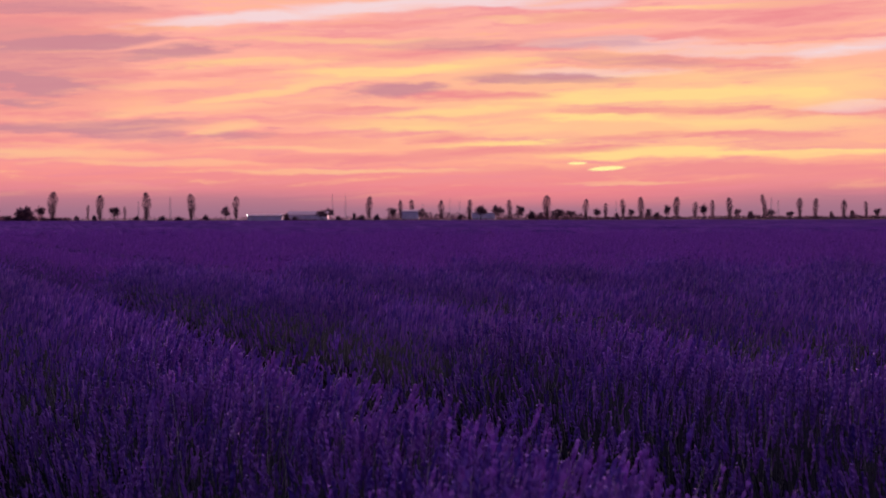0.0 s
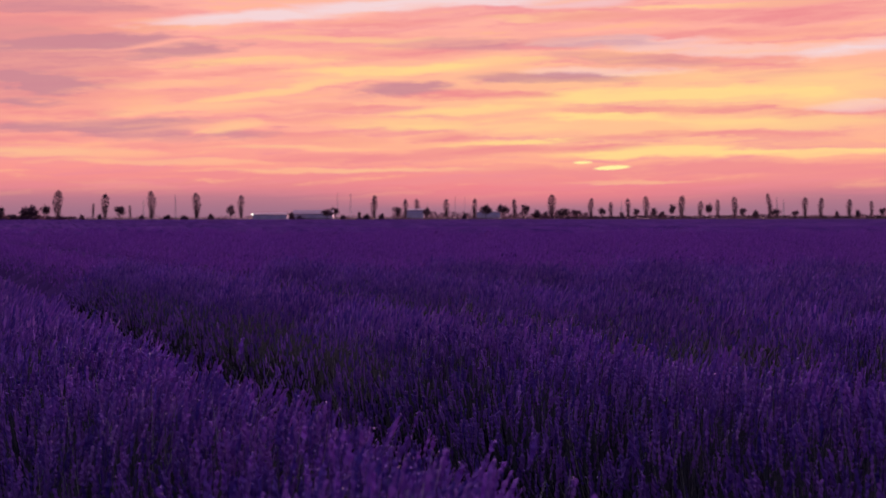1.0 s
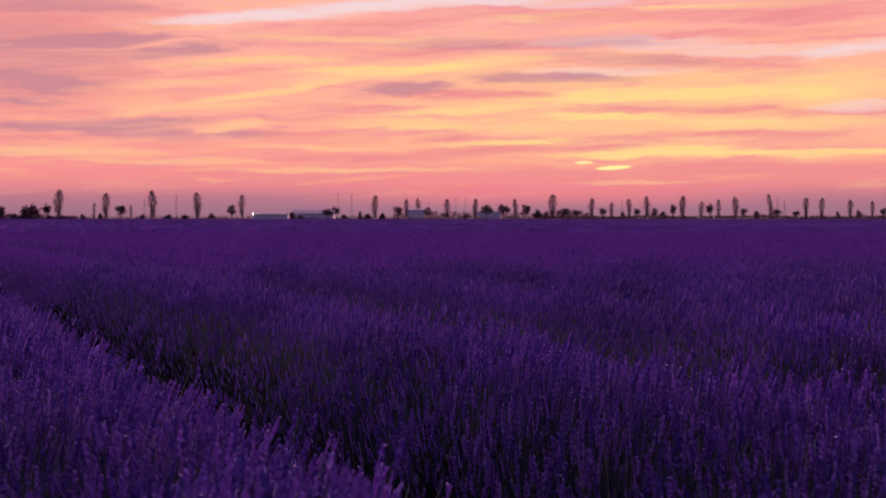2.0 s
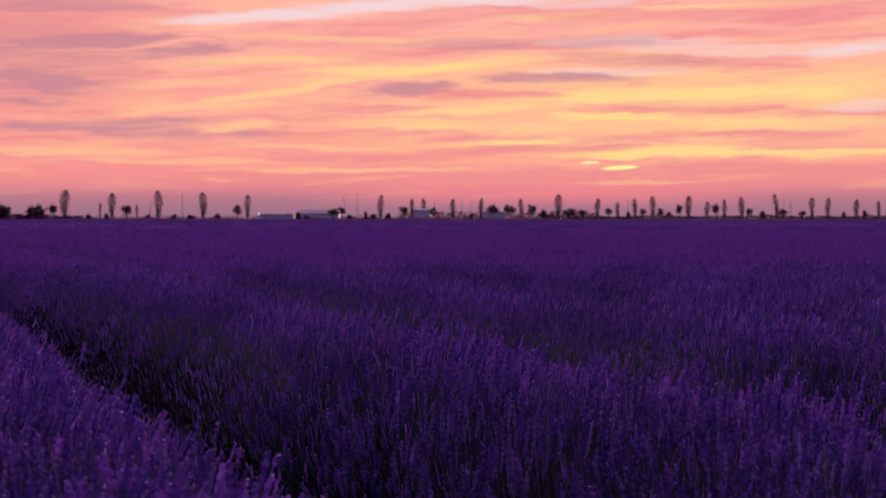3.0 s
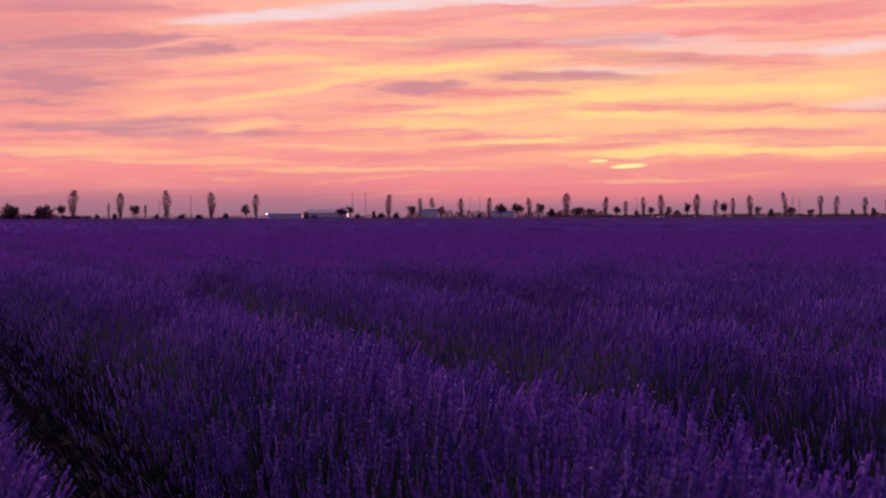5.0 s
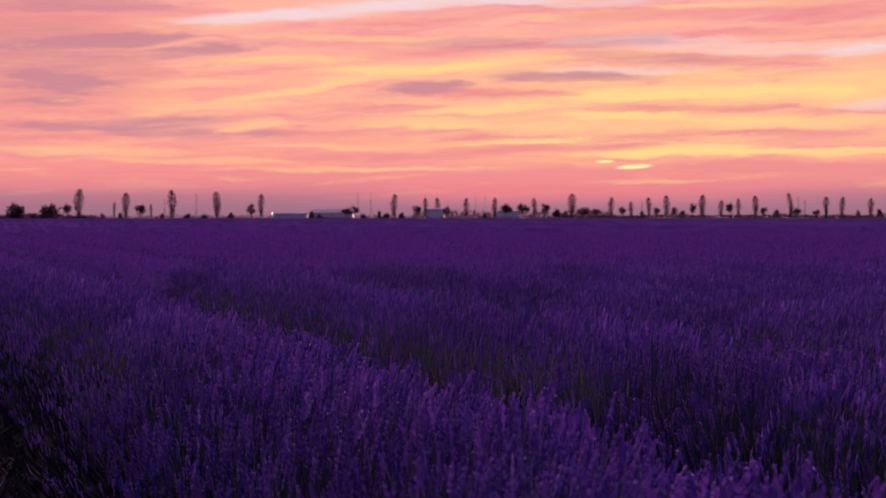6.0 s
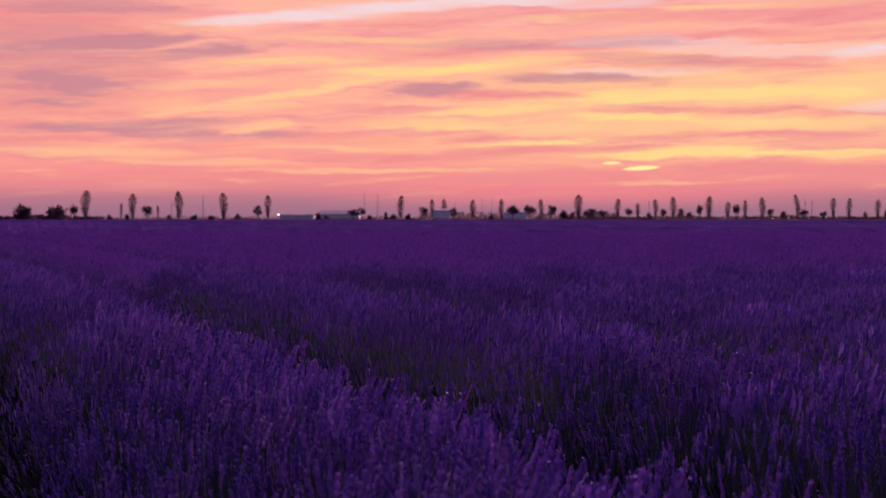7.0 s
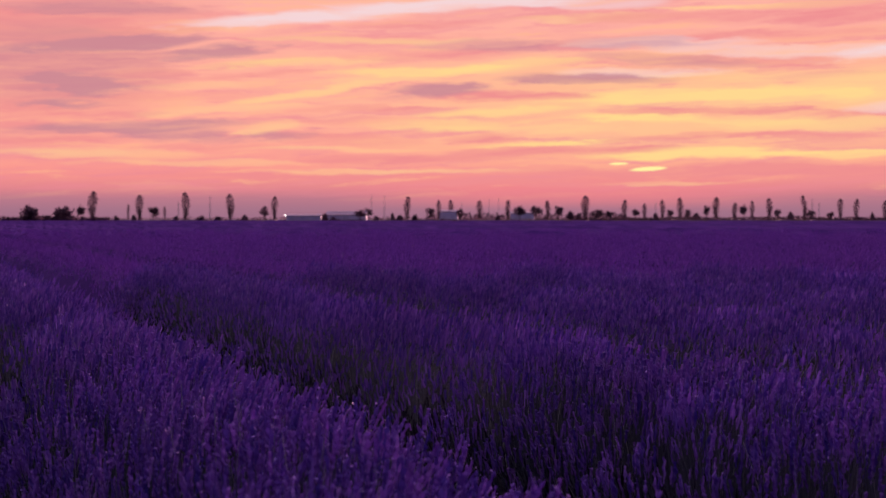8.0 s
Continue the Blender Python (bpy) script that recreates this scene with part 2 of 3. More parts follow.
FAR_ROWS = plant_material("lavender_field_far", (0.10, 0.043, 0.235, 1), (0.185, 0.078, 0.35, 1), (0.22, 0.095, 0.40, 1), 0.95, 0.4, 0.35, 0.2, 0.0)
# dim copy of the bloom colour: shade under the heads is painted in
MID_ROWS_SHADED = plant_material("lavender_rows_mid_shaded", (0.050, 0.025, 0.12, 1), (0.12, 0.055, 0.24, 1), (0.15, 0.07, 0.29, 1), 0.95, 0.3, 3.0, 0.2, 0.0)
SOIL = plain_material("field_soil", (0.014, 0.011, 0.010, 1), (0.036, 0.028, 0.024, 1), 0.9, 0.95, 0.6)
DRY_GRASS = plant_material("dry_grass", (0.055, 0.046, 0.042, 1), (0.11, 0.095, 0.082, 1), (0.14, 0.12, 0.10, 1), 1.0, 0.1, 0.1, 0.2, 0.0)
# mauve tint and raised brightness paint distant haze into the foliage
TREE_LEAF_HAZED = plant_material("tree_leaf_hazed", (0.105, 0.066, 0.105, 1), (0.165, 0.105, 0.160, 1), (0.17, 0.12, 0.16, 1), 0.8, 0.8, 0.3, 0.3)
BARK = plain_material("bark", (0.05, 0.038, 0.034, 1), (0.10, 0.08, 0.07, 1), 0.8)
METAL = plain_material("galvanised_steel", (0.28, 0.28, 0.30, 1), (0.40, 0.40, 0.42, 1), 0.5, 0.5, 0.1, 0.6)
HALL_WALL = plain_material("hall_cladding", (0.66, 0.62, 0.66, 1), (0.80, 0.76, 0.80, 1), 0.2, 0.6, 0.1)
HALL_ROOF = plain_material("hall_roof_sheet", (0.34, 0.26, 0.31, 1), (0.44, 0.35, 0.41, 1), 0.2, 0.95, 0.1)
HALL_DOOR = plain_material("hall_door", (0.56, 0.54, 0.58, 1), (0.68, 0.65, 0.70, 1), 0.3, 0.6, 0.1)
LAMP = bpy.data.materials.new("lamp_glow")
LAMP.use_nodes = True
n = Net(LAMP.node_tree)
glow = n.node("ShaderNodeEmission")
glow.inputs[0].default_value, glow.inputs[1].default_value = (1.0, 0.95, 0.86, 1), 6.0
n.put(n.node("ShaderNodeOutputMaterial").inputs[0], glow.outputs[0])


# ---- mesh helpers ----
def mesh_of(name, verts, faces, material, smooth=False):
    me = bpy.data.meshes.new(name)
    verts, faces = np.asarray(verts, np.float32), np.asarray(faces, np.int32)
    k = faces.shape[1]
    me.vertices.add(len(verts))
    me.vertices.foreach_set("co", verts.ravel())
    me.loops.add(faces.size)
    me.loops.foreach_set("vertex_index", faces.ravel())
    me.polygons.add(len(faces))
    me.polygons.foreach_set("loop_start", np.arange(0, faces.size, k, dtype=np.int32))
    me.polygons.foreach_set("use_smooth", np.full(len(faces), smooth))
    me.materials.append(material)
    me.update(calc_edges=True)
    me.validate()
    return me


def mesh_part(name, me, parent, label="", kind=""):
    ob = new(name, me)
    ob.parent = parent
    return tagged(ob, label=label, kind=kind)


def part(name, bm, material, parent, label=""):
    me = bpy.data.meshes.new(name)
    bm.to_mesh(me)
    bm.free()
    me.materials.append(material)
    return mesh_part(name, me, parent, label)


def scatter(verts, faces, mats, at):
    """Copies of a small template, one for each 3x3 matrix and place, as one set of arrays."""
    v = np.einsum("nij,vj->nvi", mats, verts) + at[:, None, :]
    f = faces[None] + (np.arange(len(at)) * len(verts))[:, None, None]
    return v.reshape(-1, 3), f.reshape(-1, faces.shape[1])


def aligned(axis, length, width, spin):
    """Matrices that stand a template's z on axis, with its length and width and a turn about it."""
    z = axis / np.linalg.norm(axis, axis=1, keepdims=True)
    ref = np.stack([np.cos(spin), np.sin(spin), np.zeros_like(spin)], 1)
    x = ref - z * np.sum(ref * z, 1, keepdims=True)
    x /= np.linalg.norm(x, axis=1, keepdims=True)
    y = np.cross(z, x)
    return np.stack([x * width[:, None], y * width[:, None], z * length[:, None]], 2)


rng = np.random.default_rng(11)


# ---- templates: a lavender head with whorls of florets, and simpler ones for further rows ----
def ringed(rings, sides, jitter):
    """A closed body of revolution with uneven rings: (height, radius) from foot to tip."""
    verts, faces = [(0, 0, rings[0][0] - 0.04)], []
    for i, (z, r) in enumerate(rings):
        for j in range(sides):
            a = 2 * math.pi * (j + 0.5 * (i % 2) + rng.uniform(-jitter, jitter)) / sides
            g = r * rng.uniform(1 - jitter, 1 + jitter)
            verts.append((g * math.cos(a), g * math.sin(a), z + rng.uniform(-0.12, 0.12) * jitter))
    tip = len(verts)
    verts.append((0, 0, rings[-1][0] + 0.07))
    for k in range(sides):
        n = (k + 1) % sides
        faces.append((0, 1 + n, 1 + k))
        for i in range(len(rings) - 1):
            a, b = 1 + i * sides, 1 + (i + 1) * sides
            faces += [(a + k, a + n, b + k), (a + n, b + n, b + k)]
        last = 1 + (len(rings) - 1) * sides
        faces.append((last + k, last + n, tip))
    return verts, faces


def head_full():
    """A slim spike of stacked, uneven whorls, the lowest set apart on its neck."""
    rings = [(-0.30, 0.50), (-0.20, 0.72), (-0.08, 0.22), (0.06, 0.95), (0.26, 0.62), (0.46, 1.08), (0.66, 0.60), (0.84, 0.74)]
    verts, faces = ringed([(z + rng.uniform(-0.03, 0.03), r * rng.uniform(0.85, 1.2)) for z, r in rings], 3, 0.34)
    return np.array(verts), np.array(faces)


def head_whorled():
    """A spike of three uneven whorls, for plants a few steps off."""
    verts, faces = ringed([(z, r * rng.uniform(0.85, 1.15)) for z, r in ((-0.16, 0.62), (0.0, 0.40), (0.26, 1.05), (0.50, 0.66), (0.78, 0.92))], 3, 0.32)
    return np.array(verts), np.array(faces)


def head_simple():
    """A blunt slim spike for the rows further off, open at its foot."""
    verts, faces = ringed([(0.06, 0.85), (0.74, 0.80)], 3, 0.28)
    verts[-1] = (0, 0, 1.02)
    return np.array(verts), np.array([f for f in faces if 0 not in f])


HEAD_SPEAR = (np.array([(1.0, 0, 0.1), (-0.5, 0.87, 0.1), (-0.5, -0.87, 0.1), (0, 0, 1.0)]), np.array([(0, 1, 3), (1, 2, 3), (2, 0, 3)]))
STEM_BLADE = (np.array([(1.0, 0, 0), (-0.5, 0.87, 0), (-0.5, -0.87, 0), (0.5, 0, 1.0), (-0.25, 0.43, 1.0), (-0.25, -0.43, 1.0)]),
              np.array([(0, 1, 4), (0, 4, 3), (1, 2, 5), (1, 5, 4), (2, 0, 3), (2, 3, 5)]))
STEM_FLAT = (np.array([(1.0, 0, 0), (-1.0, 0, 0), (0.0, 0, 1.0)]), np.array([(0, 1, 2)]))
FLORET = (np.array([(0, 0, -0.6), (1.0, 0.3, 0.4), (-1.0, 0.3, 0.4), (0, -0.7, 0.9)]), np.array([(0, 1, 2), (1, 3, 2)]))
LEAF_BLADE = (np.array([(0, 0, 0), (1.0, 0, 0.45), (-1.0, 0, 0.45), (0, 0.3, 1.0)]), np.array([(0, 1, 2), (1, 3, 2)]))

ROW_GAP, ROW_FIRST, ROW_TURN = 1.50, 1.12, radians(19.7)
ACROSS = Vector((math.cos(ROW_TURN), math.sin(ROW_TURN), 0))
ALONG = Vector((-math.sin(ROW_TURN), math.cos(ROW_TURN), 0))
TOP, FALL, STEEP, HALF = 0.705, 0.85, 0.70, 0.52


# share of the dome's surface reached at each place across the row
ARC_AT = np.linspace(-HALF, HALF, 61)
ARC = np.concatenate([[0.0], np.cumsum(np.hypot(np.diff(ARC_AT), np.diff(TOP - FALL * ARC_AT ** 2 - STEEP * ARC_AT ** 4)))])
ARC /= ARC[-1]


def tufts(ds, dr, waves=4):
    """Rise and fall of the bloom over one plant, -1 to 1: shoots stand in loose tufts a hand wide."""
    total = np.zeros(len(ds))
    for _ in range(waves):
        a, k, shift = rng.uniform(0, math.pi), 2 * math.pi / rng.uniform(0.13, 0.30), rng.uniform(0, 6.28)
        total += np.sin(k * (ds * math.cos(a) + dr * math.sin(a)) + shift)
    return total / waves


def stems_of(count, half_length, on_flanks, tall=1.0):
    """Heads of one plant: where each head starts, its axis, and where its stem leaves the leaves. x runs across the row."""
    pool = int(count * 1.6)
    ds = rng.normal(0, 0.18, pool)
    ds = np.where(np.abs(ds) > 0.31, rng.uniform(-0.31, 0.31, pool), ds)
    skirt = np.interp(rng.uniform(0.0, 1.0, pool), ARC, ARC_AT)
    ds = np.where(rng.random(pool) < on_flanks, skirt, ds)
    ds = np.where(rng.random(pool) < 0.15, rng.choice((-1, 1), pool) * rng.uniform(0.42, 0.70, pool), ds)
    dr = rng.uniform(-half_length, half_length, pool)
    tuft = tufts(ds, dr)
    best = np.argsort(-(tuft + rng.normal(0, 0.45, pool)))[:count]
    best = rng.permutation(best)
    ds, dr, tuft = ds[best], dr[best], tuft[best]
    top = (TOP - FALL * ds ** 2 - STEEP * ds ** 4 - 0.75 * dr ** 2 + 0.04 * tuft + rng.normal(0, 0.028, count)) * tall
    top = np.maximum(0.22, top - np.where(rng.random(count) < 0.25, rng.uniform(0.04, 0.2, count), 0))
    top += np.where(rng.random(count) < 0.08, rng.uniform(0.02, 0.055, count), 0)
    lean = np.stack([0.75 * ds + 0.20 + rng.normal(0, 0.06) + rng.normal(0, 0.12, count), 0.5 * dr + rng.normal(0, 0.06) + rng.normal(0, 0.12, count), np.ones(count)], 1)
    lean[:, :2] += rng.normal(0, 0.05, (count, 2))
    head = np.stack([ds, dr, top], 1)
    root = np.stack([0.70 * ds - 0.03, 0.75 * dr, 0.26 * top + 0.04], 1)
    return head, lean, root


def bare_stalks(count, half_length):
    """Pale curved stalks that have dropped their flowers, standing among the bloom: bent strips with three sides."""
    head, lean, root = stems_of(count, half_length, 0.6)
    verts, faces = [], []
    for h, l, r in zip(head, lean, root):
        tip = h + np.array([rng.normal(0.02, 0.035), rng.normal(0, 0.03), rng.uniform(0.0, 0.035)])
        knee = np.array([r[0] * 0.3 + h[0] * 0.7, r[1] * 0.3 + h[1] * 0.7, r[2] * 0.35 + h[2] * 0.65]) - 0.03 * np.array([l[0], l[1], 0.0])
        base, wide = len(verts), rng.uniform(0.0007, 0.0012)
        for k in range(6):
            t = k / 5
            p = (1 - t) ** 2 * r + 2 * t * (1 - t) * knee + t * t * tip
            g = wide * (1.0 - 0.45 * t)
            verts += [(p[0] + g, p[1], p[2]), (p[0] - 0.5 * g, p[1] + 0.87 * g, p[2]), (p[0] - 0.5 * g, p[1] - 0.87 * g, p[2])]
            if k:
                a, b = base + 3 * (k - 1), base + 3 * k
                for e in range(3):
                    f = (e + 1) % 3
                    faces += [(a + e, a + f, b + f), (a + e, b + f, b + e)]
    return verts, faces


def mound(half_length):
    """Rounded, uneven cushion of leafy wood under the stems."""
    rings, sides = 6, 14
    verts, faces = [], []
    for i in range(rings + 1):
        p = i / rings * math.pi / 2
        for j in range(sides):
            a = 2 * math.pi * j / sides
            g = rng.uniform(0.88, 1.12)
            verts.append((0.72 * g * math.cos(p) * math.cos(a), (half_length + 0.06) * g * math.cos(p) * math.sin(a), 0.22 * g * math.sin(p) - 0.01))
    for i in range(rings):
        for j in range(sides):
            a, b = i * sides + j, i * sides + (j + 1) % sides
            faces.append((a, b, b + sides, a + sides))
    return verts, faces


SPIKES = [mesh_of("flower_spike", *head_full(), FLOWER) for _ in range(10)]


def plant_parts(detail, count, half_length):
    """Meshes of one plant's bloom, stems and leaves, and the poses of its single flower spikes."""
    head, lean, root = stems_of(count, half_length, (0.3, 0.47, 0.55, 0.60)[detail])
    spin = rng.uniform(0, 2 * math.pi, count)
    length, width = rng.uniform(0.036, 0.064, count) * (1.0 if detail >= 2 else 0.78), rng.uniform(0.0044, 0.0064, count) * (1.0 if detail >= 2 else 0.95)
    foot = head - lean / np.linalg.norm(lean, axis=1, keepdims=True) * length[:, None]
    hv, hf = (HEAD_SPEAR, head_simple(), head_whorled(), head_full())[detail]
    width = width * (2.2 if detail == 0 else 1.0)
    turns = aligned(lean, length, width, spin)
    single = 300 if detail == 3 else 0
    bloom = mesh_of("bloom", *scatter(hv, hf, turns[single:], foot[single:]), FLOWER)
    away = foot - root
    thick = rng.uniform(0.0009, 0.0014, count)
    sv, sf = STEM_BLADE if detail >= 2 else STEM_FLAT
    stems = scatter(sv, sf, aligned(away, np.linalg.norm(away, axis=1), thick, spin), root)
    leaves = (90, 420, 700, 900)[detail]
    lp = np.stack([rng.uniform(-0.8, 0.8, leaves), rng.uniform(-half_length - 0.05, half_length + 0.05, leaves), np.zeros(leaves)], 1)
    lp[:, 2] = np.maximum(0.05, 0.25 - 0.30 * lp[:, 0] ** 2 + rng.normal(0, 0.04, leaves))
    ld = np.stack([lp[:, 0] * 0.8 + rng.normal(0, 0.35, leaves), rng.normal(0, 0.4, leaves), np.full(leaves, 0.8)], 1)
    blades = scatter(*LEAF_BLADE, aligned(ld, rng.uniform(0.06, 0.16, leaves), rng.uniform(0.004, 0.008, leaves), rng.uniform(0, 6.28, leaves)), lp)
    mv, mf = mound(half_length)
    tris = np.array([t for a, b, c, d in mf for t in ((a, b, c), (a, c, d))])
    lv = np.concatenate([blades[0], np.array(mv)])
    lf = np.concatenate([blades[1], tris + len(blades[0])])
    some = rng.choice(count, int(count * 0.38), replace=False)
    up = lean[some] / np.linalg.norm(lean[some], axis=1, keepdims=True)
    out = np.stack([np.cos(spin[some]), np.sin(spin[some]), np.zeros(len(some))], 1) * width[some, None]
    at = foot[some] + up * (length[some] * rng.uniform(0.45, 1.08, len(some)))[:, None] + out
    size = rng.uniform(0.0020, 0.0036, len(some))
    open_florets = mesh_of("corolla", *scatter(*FLORET, aligned(up + out * 60, size, size, spin[some]), at), PETAL)
    dry = mesh_of("bare_stalk", *bare_stalks((4, 14, 24, 24)[detail], half_length), STALK)
    return bloom, open_florets, dry, mesh_of("stalk_tuft", *stems, STEM), mesh_of("foliage", lv, lf, LEAF_SHADED), list(zip(turns[:single], foot[:single]))


def lavender_plant(detail, count, half_length):
    plant = new("lavender_plant")
    tagged(plant, "purple lavender bush in bloom on thin grey-green stems", "lavender", "lavender plants in the near rows")
    bloom, florets, dry, stems, leaves, poses = plant_parts(detail, count, half_length)
    mesh_part("stalk_tuft", stems, plant, "thin grey-green stems", "stuff")
    mesh_part("foliage", leaves, plant, "near-black leaf cushion with the shade between stems in its colour", "stuff")
    mesh_part("bare_stalk", dry, plant, "pale grey-green curved bare stalks", "stuff")
    if detail > 1:
        mesh_part("corolla", florets, plant, "tiny pale lilac open florets", "stuff")
    mesh_part("bloom", bloom, plant, "violet lavender bloom in whorls", "stuff")
    for i, (turn, foot) in enumerate(poses):
        spike = mesh_part("flower_spike", SPIKES[i % len(SPIKES)], plant)
        spike.matrix_basis = Matrix.Translation(foot) @ Matrix(turn.tolist()).to_4x4()
    return plant


def spot(s, r, z=0.0):
    return ACROSS * s + ALONG * r + Vector((0, 0, z))


# ---- ground ----
def ground_sheet():
    """Soil from under the near rows out to the horizon, finer near the path."""
    xs = [-4500, -1500, -400, -100, -30, -10, -4, 0, 4, 10, 30, 100, 400, 1500, 4500]
    ys = [-4500, -1500, -400, -100, -30, -10, -4, 0, 4, 10, 20, 40, 80, 160, 320, 640, 1300, 4500]
    verts = [(x, y, 0.0) for y in ys for x in xs]
    k = len(xs)
    faces = [(j * k + i, j * k + i + 1, (j + 1) * k + i + 1, (j + 1) * k + i) for j in range(len(ys) - 1) for i in range(k - 1)]
    return tagged(new("ground", mesh_of("ground", verts, faces, SOIL)), "dark dry soil of the lavender field", "ground", kind="structure")


ground_sheet()

# ---- lavender rows ----
CENTRE = Vector((0.9, 0.3, 0))
FIELD_EDGE = 400.0     # the field stops on a slanting line, y + 1.1 x
SPIKED_TO, FULL_TO, PLANTS_TO, BESIDE_TO, SPEARS_TO, FIELD_END = 5.0, 6.7, 15.5, 6.2, 75.0, 760.0
STEP = 0.5
spiked_kinds = [lavender_plant(3, 830, 0.31) for _ in range(4)]
full_kinds = [lavender_plant(2, 800, 0.31) for _ in range(6)]
mid_kinds = [lavender_plant(1, 720, 0.31) for _ in range(6)]
plain_kinds = [lavender_plant(0, 300, 0.31) for _ in range(4)]
pick = random.Random(4)


def in_wedge(p, margin):
    """Whether a place lies in the stretch of field ahead of the path."""
    d = p - CENTRE
    return abs(d.x + 0.022 * d.y) < 0.29 * d.y + margin


def wander(row, r):
    """How far a row strays from its line: a slow wave, and one stretch of stouter bushes that swells to the side."""
    swell = 0.09 * math.exp(-((r - 2.7) / 0.6) ** 2) if row == 0 else 0.04 if row == 1 else 0.0
    return swell + 0.02 * math.sin(0.9 * r + 1.7 * row)


def near_rows():
    placed = 0
    fresh = {id(k) for k in spiked_kinds + full_kinds + mid_kinds + plain_kinds}
    for row in range(-6, 16):
        s = ROW_FIRST + ROW_GAP * row
        r = -6.5 + pick.uniform(0, STEP)
        while r < 17.0:
            r += STEP * pick.uniform(0.86, 1.14)
            p = spot(s + wander(row, r) + pick.uniform(-0.04, 0.04), r)
            far = (p - CENTRE).length
            ahead = in_wedge(p, 1.3)
            if far > (PLANTS_TO if ahead else BESIDE_TO):
                continue
            kinds = mid_kinds if ahead else plain_kinds
            if ahead and (p - CENTRE).y > 1.0 and far < FULL_TO:
                kinds = spiked_kinds if far < SPIKED_TO and in_wedge(p, 0.9) else full_kinds
            kind = next((k for k in kinds if id(k) in fresh), None) or pick.choice(kinds)
            turn = math.degrees(ROW_TURN) + pick.uniform(-7, 7)
            m = pose(p.x, p.y, 0, 0, 0, turn)
            size = pick.uniform(0.965, 1.035)
            if id(kind) in fresh:
                fresh.discard(id(kind))
                kind.matrix_basis = m
                thing = kind
            else:
                thing = copy_thing(kind, m)
            thing.scale = (pick.uniform(0.95, 1.06), 1.0, size)
            placed += 1
    return placed


def far_rows():
    """Rows past the near plants: cushions of leaf with spear-shaped heads, thinning with distance."""
    heads, mats_l, mats_w, leans = [], [], [], []
    for lo, hi, density, grow in ((PLANTS_TO, 28.0, 300, 1.05), (28.0, 45.0, 190, 1.2), (45.0, SPEARS_TO, 100, 1.55)):
        span = hi + 2
        area = span * span * 0.66
        count = int(area * density)
        x = rng.uniform(-0.36 * span, 0.36 * span, count) + CENTRE.x
        y = rng.uniform(lo * 0.9, span, count) + CENTRE.y
        keep = rng.random(count) < (span - lo * 0.9) / span * 1.0
        x, y = x[keep], y[keep]
        dxy = np.hypot(x - CENTRE.x, y - CENTRE.y)
        inside = (dxy > lo) & (dxy < hi) & (np.abs(x - CENTRE.x + 0.022 * y) < 0.285 * (y - CENTRE.y) + 1.5)
        x, y = x[inside], y[inside]
        s = x * ACROSS.x + y * ACROSS.y
        ds = (s - ROW_FIRST + ROW_GAP / 2) % ROW_GAP - ROW_GAP / 2
        keep = rng.random(len(x)) < np.clip(1.1 - (np.abs(ds) / 0.45) ** 4, 0, 1)
        x, y, ds = x[keep], y[keep], ds[keep]
        top = TOP - FALL * ds ** 2 - STEEP * ds ** 4 + rng.normal(0, 0.035, len(x))
        k = len(x)
        length = rng.uniform(0.042, 0.068, k) * grow
        heads.append(np.stack([x, y, top - length], 1))
        mats_l.append(length)
        mats_w.append(rng.uniform(0.0062, 0.0090, k) * grow)
        leans.append(np.stack([0.1 + rng.normal(0, 0.12, k), rng.normal(0, 0.12, k), np.ones(k)], 1))
    at, length, width, lean = (np.concatenate(a) for a in (heads, mats_l, mats_w, leans))
    spears = scatter(*HEAD_SPEAR, aligned(lean, length, width, rng.uniform(0, 6.28, len(at))), at)
    spikes = new("far_flower_spikes", mesh_of("far_flower_spikes", *spears, FAR_FLOWER_HAZED))
    tagged(spikes, "violet lavender spikes of the rows further off, haze in their colour", "lavender", kind="stuff")


def cushion_rows(name, label, begin, end, ridge, material):
    """Rounded cushions of the rows from one distance to another."""
    profile = [(-0.52, 0.02), (-0.44, 0.50), (-0.24, 0.86), (0.0, 1.0), (0.24, 0.86), (0.44, 0.50), (0.52, 0.02)]
    verts, faces = [], []
    k = len(profile)
    for row in range(-12, 300):
        s = ROW_FIRST + ROW_GAP * row
        start = abs(s) / math.tan(radians(38)) if s > 0 else abs(s) / 0.03 - 30
        start = max(start, math.sqrt(max(0.0, begin ** 2 - (s - 1.0) ** 2)))
        stop = math.sqrt(max(0.0, end ** 2 - (s - 1.0) ** 2))
        if start > stop - 1.0:
            continue
        r, ring = start, 0
        while r < stop:
            middle = spot(s, r)
            if middle.y + 1.1 * middle.x > FIELD_EDGE:
                break
            for a, z in profile:
                p = spot(s + a + rng.uniform(-0.04, 0.04), r, max(0.0, z * ridge + (rng.uniform(-0.09, 0.09) if z > 0.1 else 0)))
                verts.append(tuple(p))
            if ring:
                b = len(verts) - 2 * k
                faces += [(b + i, b + i + 1, b + k + i + 1, b + k + i) for i in range(k - 1)]
            ring += 1
            r += max(0.25, 0.022 * r)
    tagged(new(name, mesh_of(name, verts, faces, material)), label, "lavender", kind="stuff")


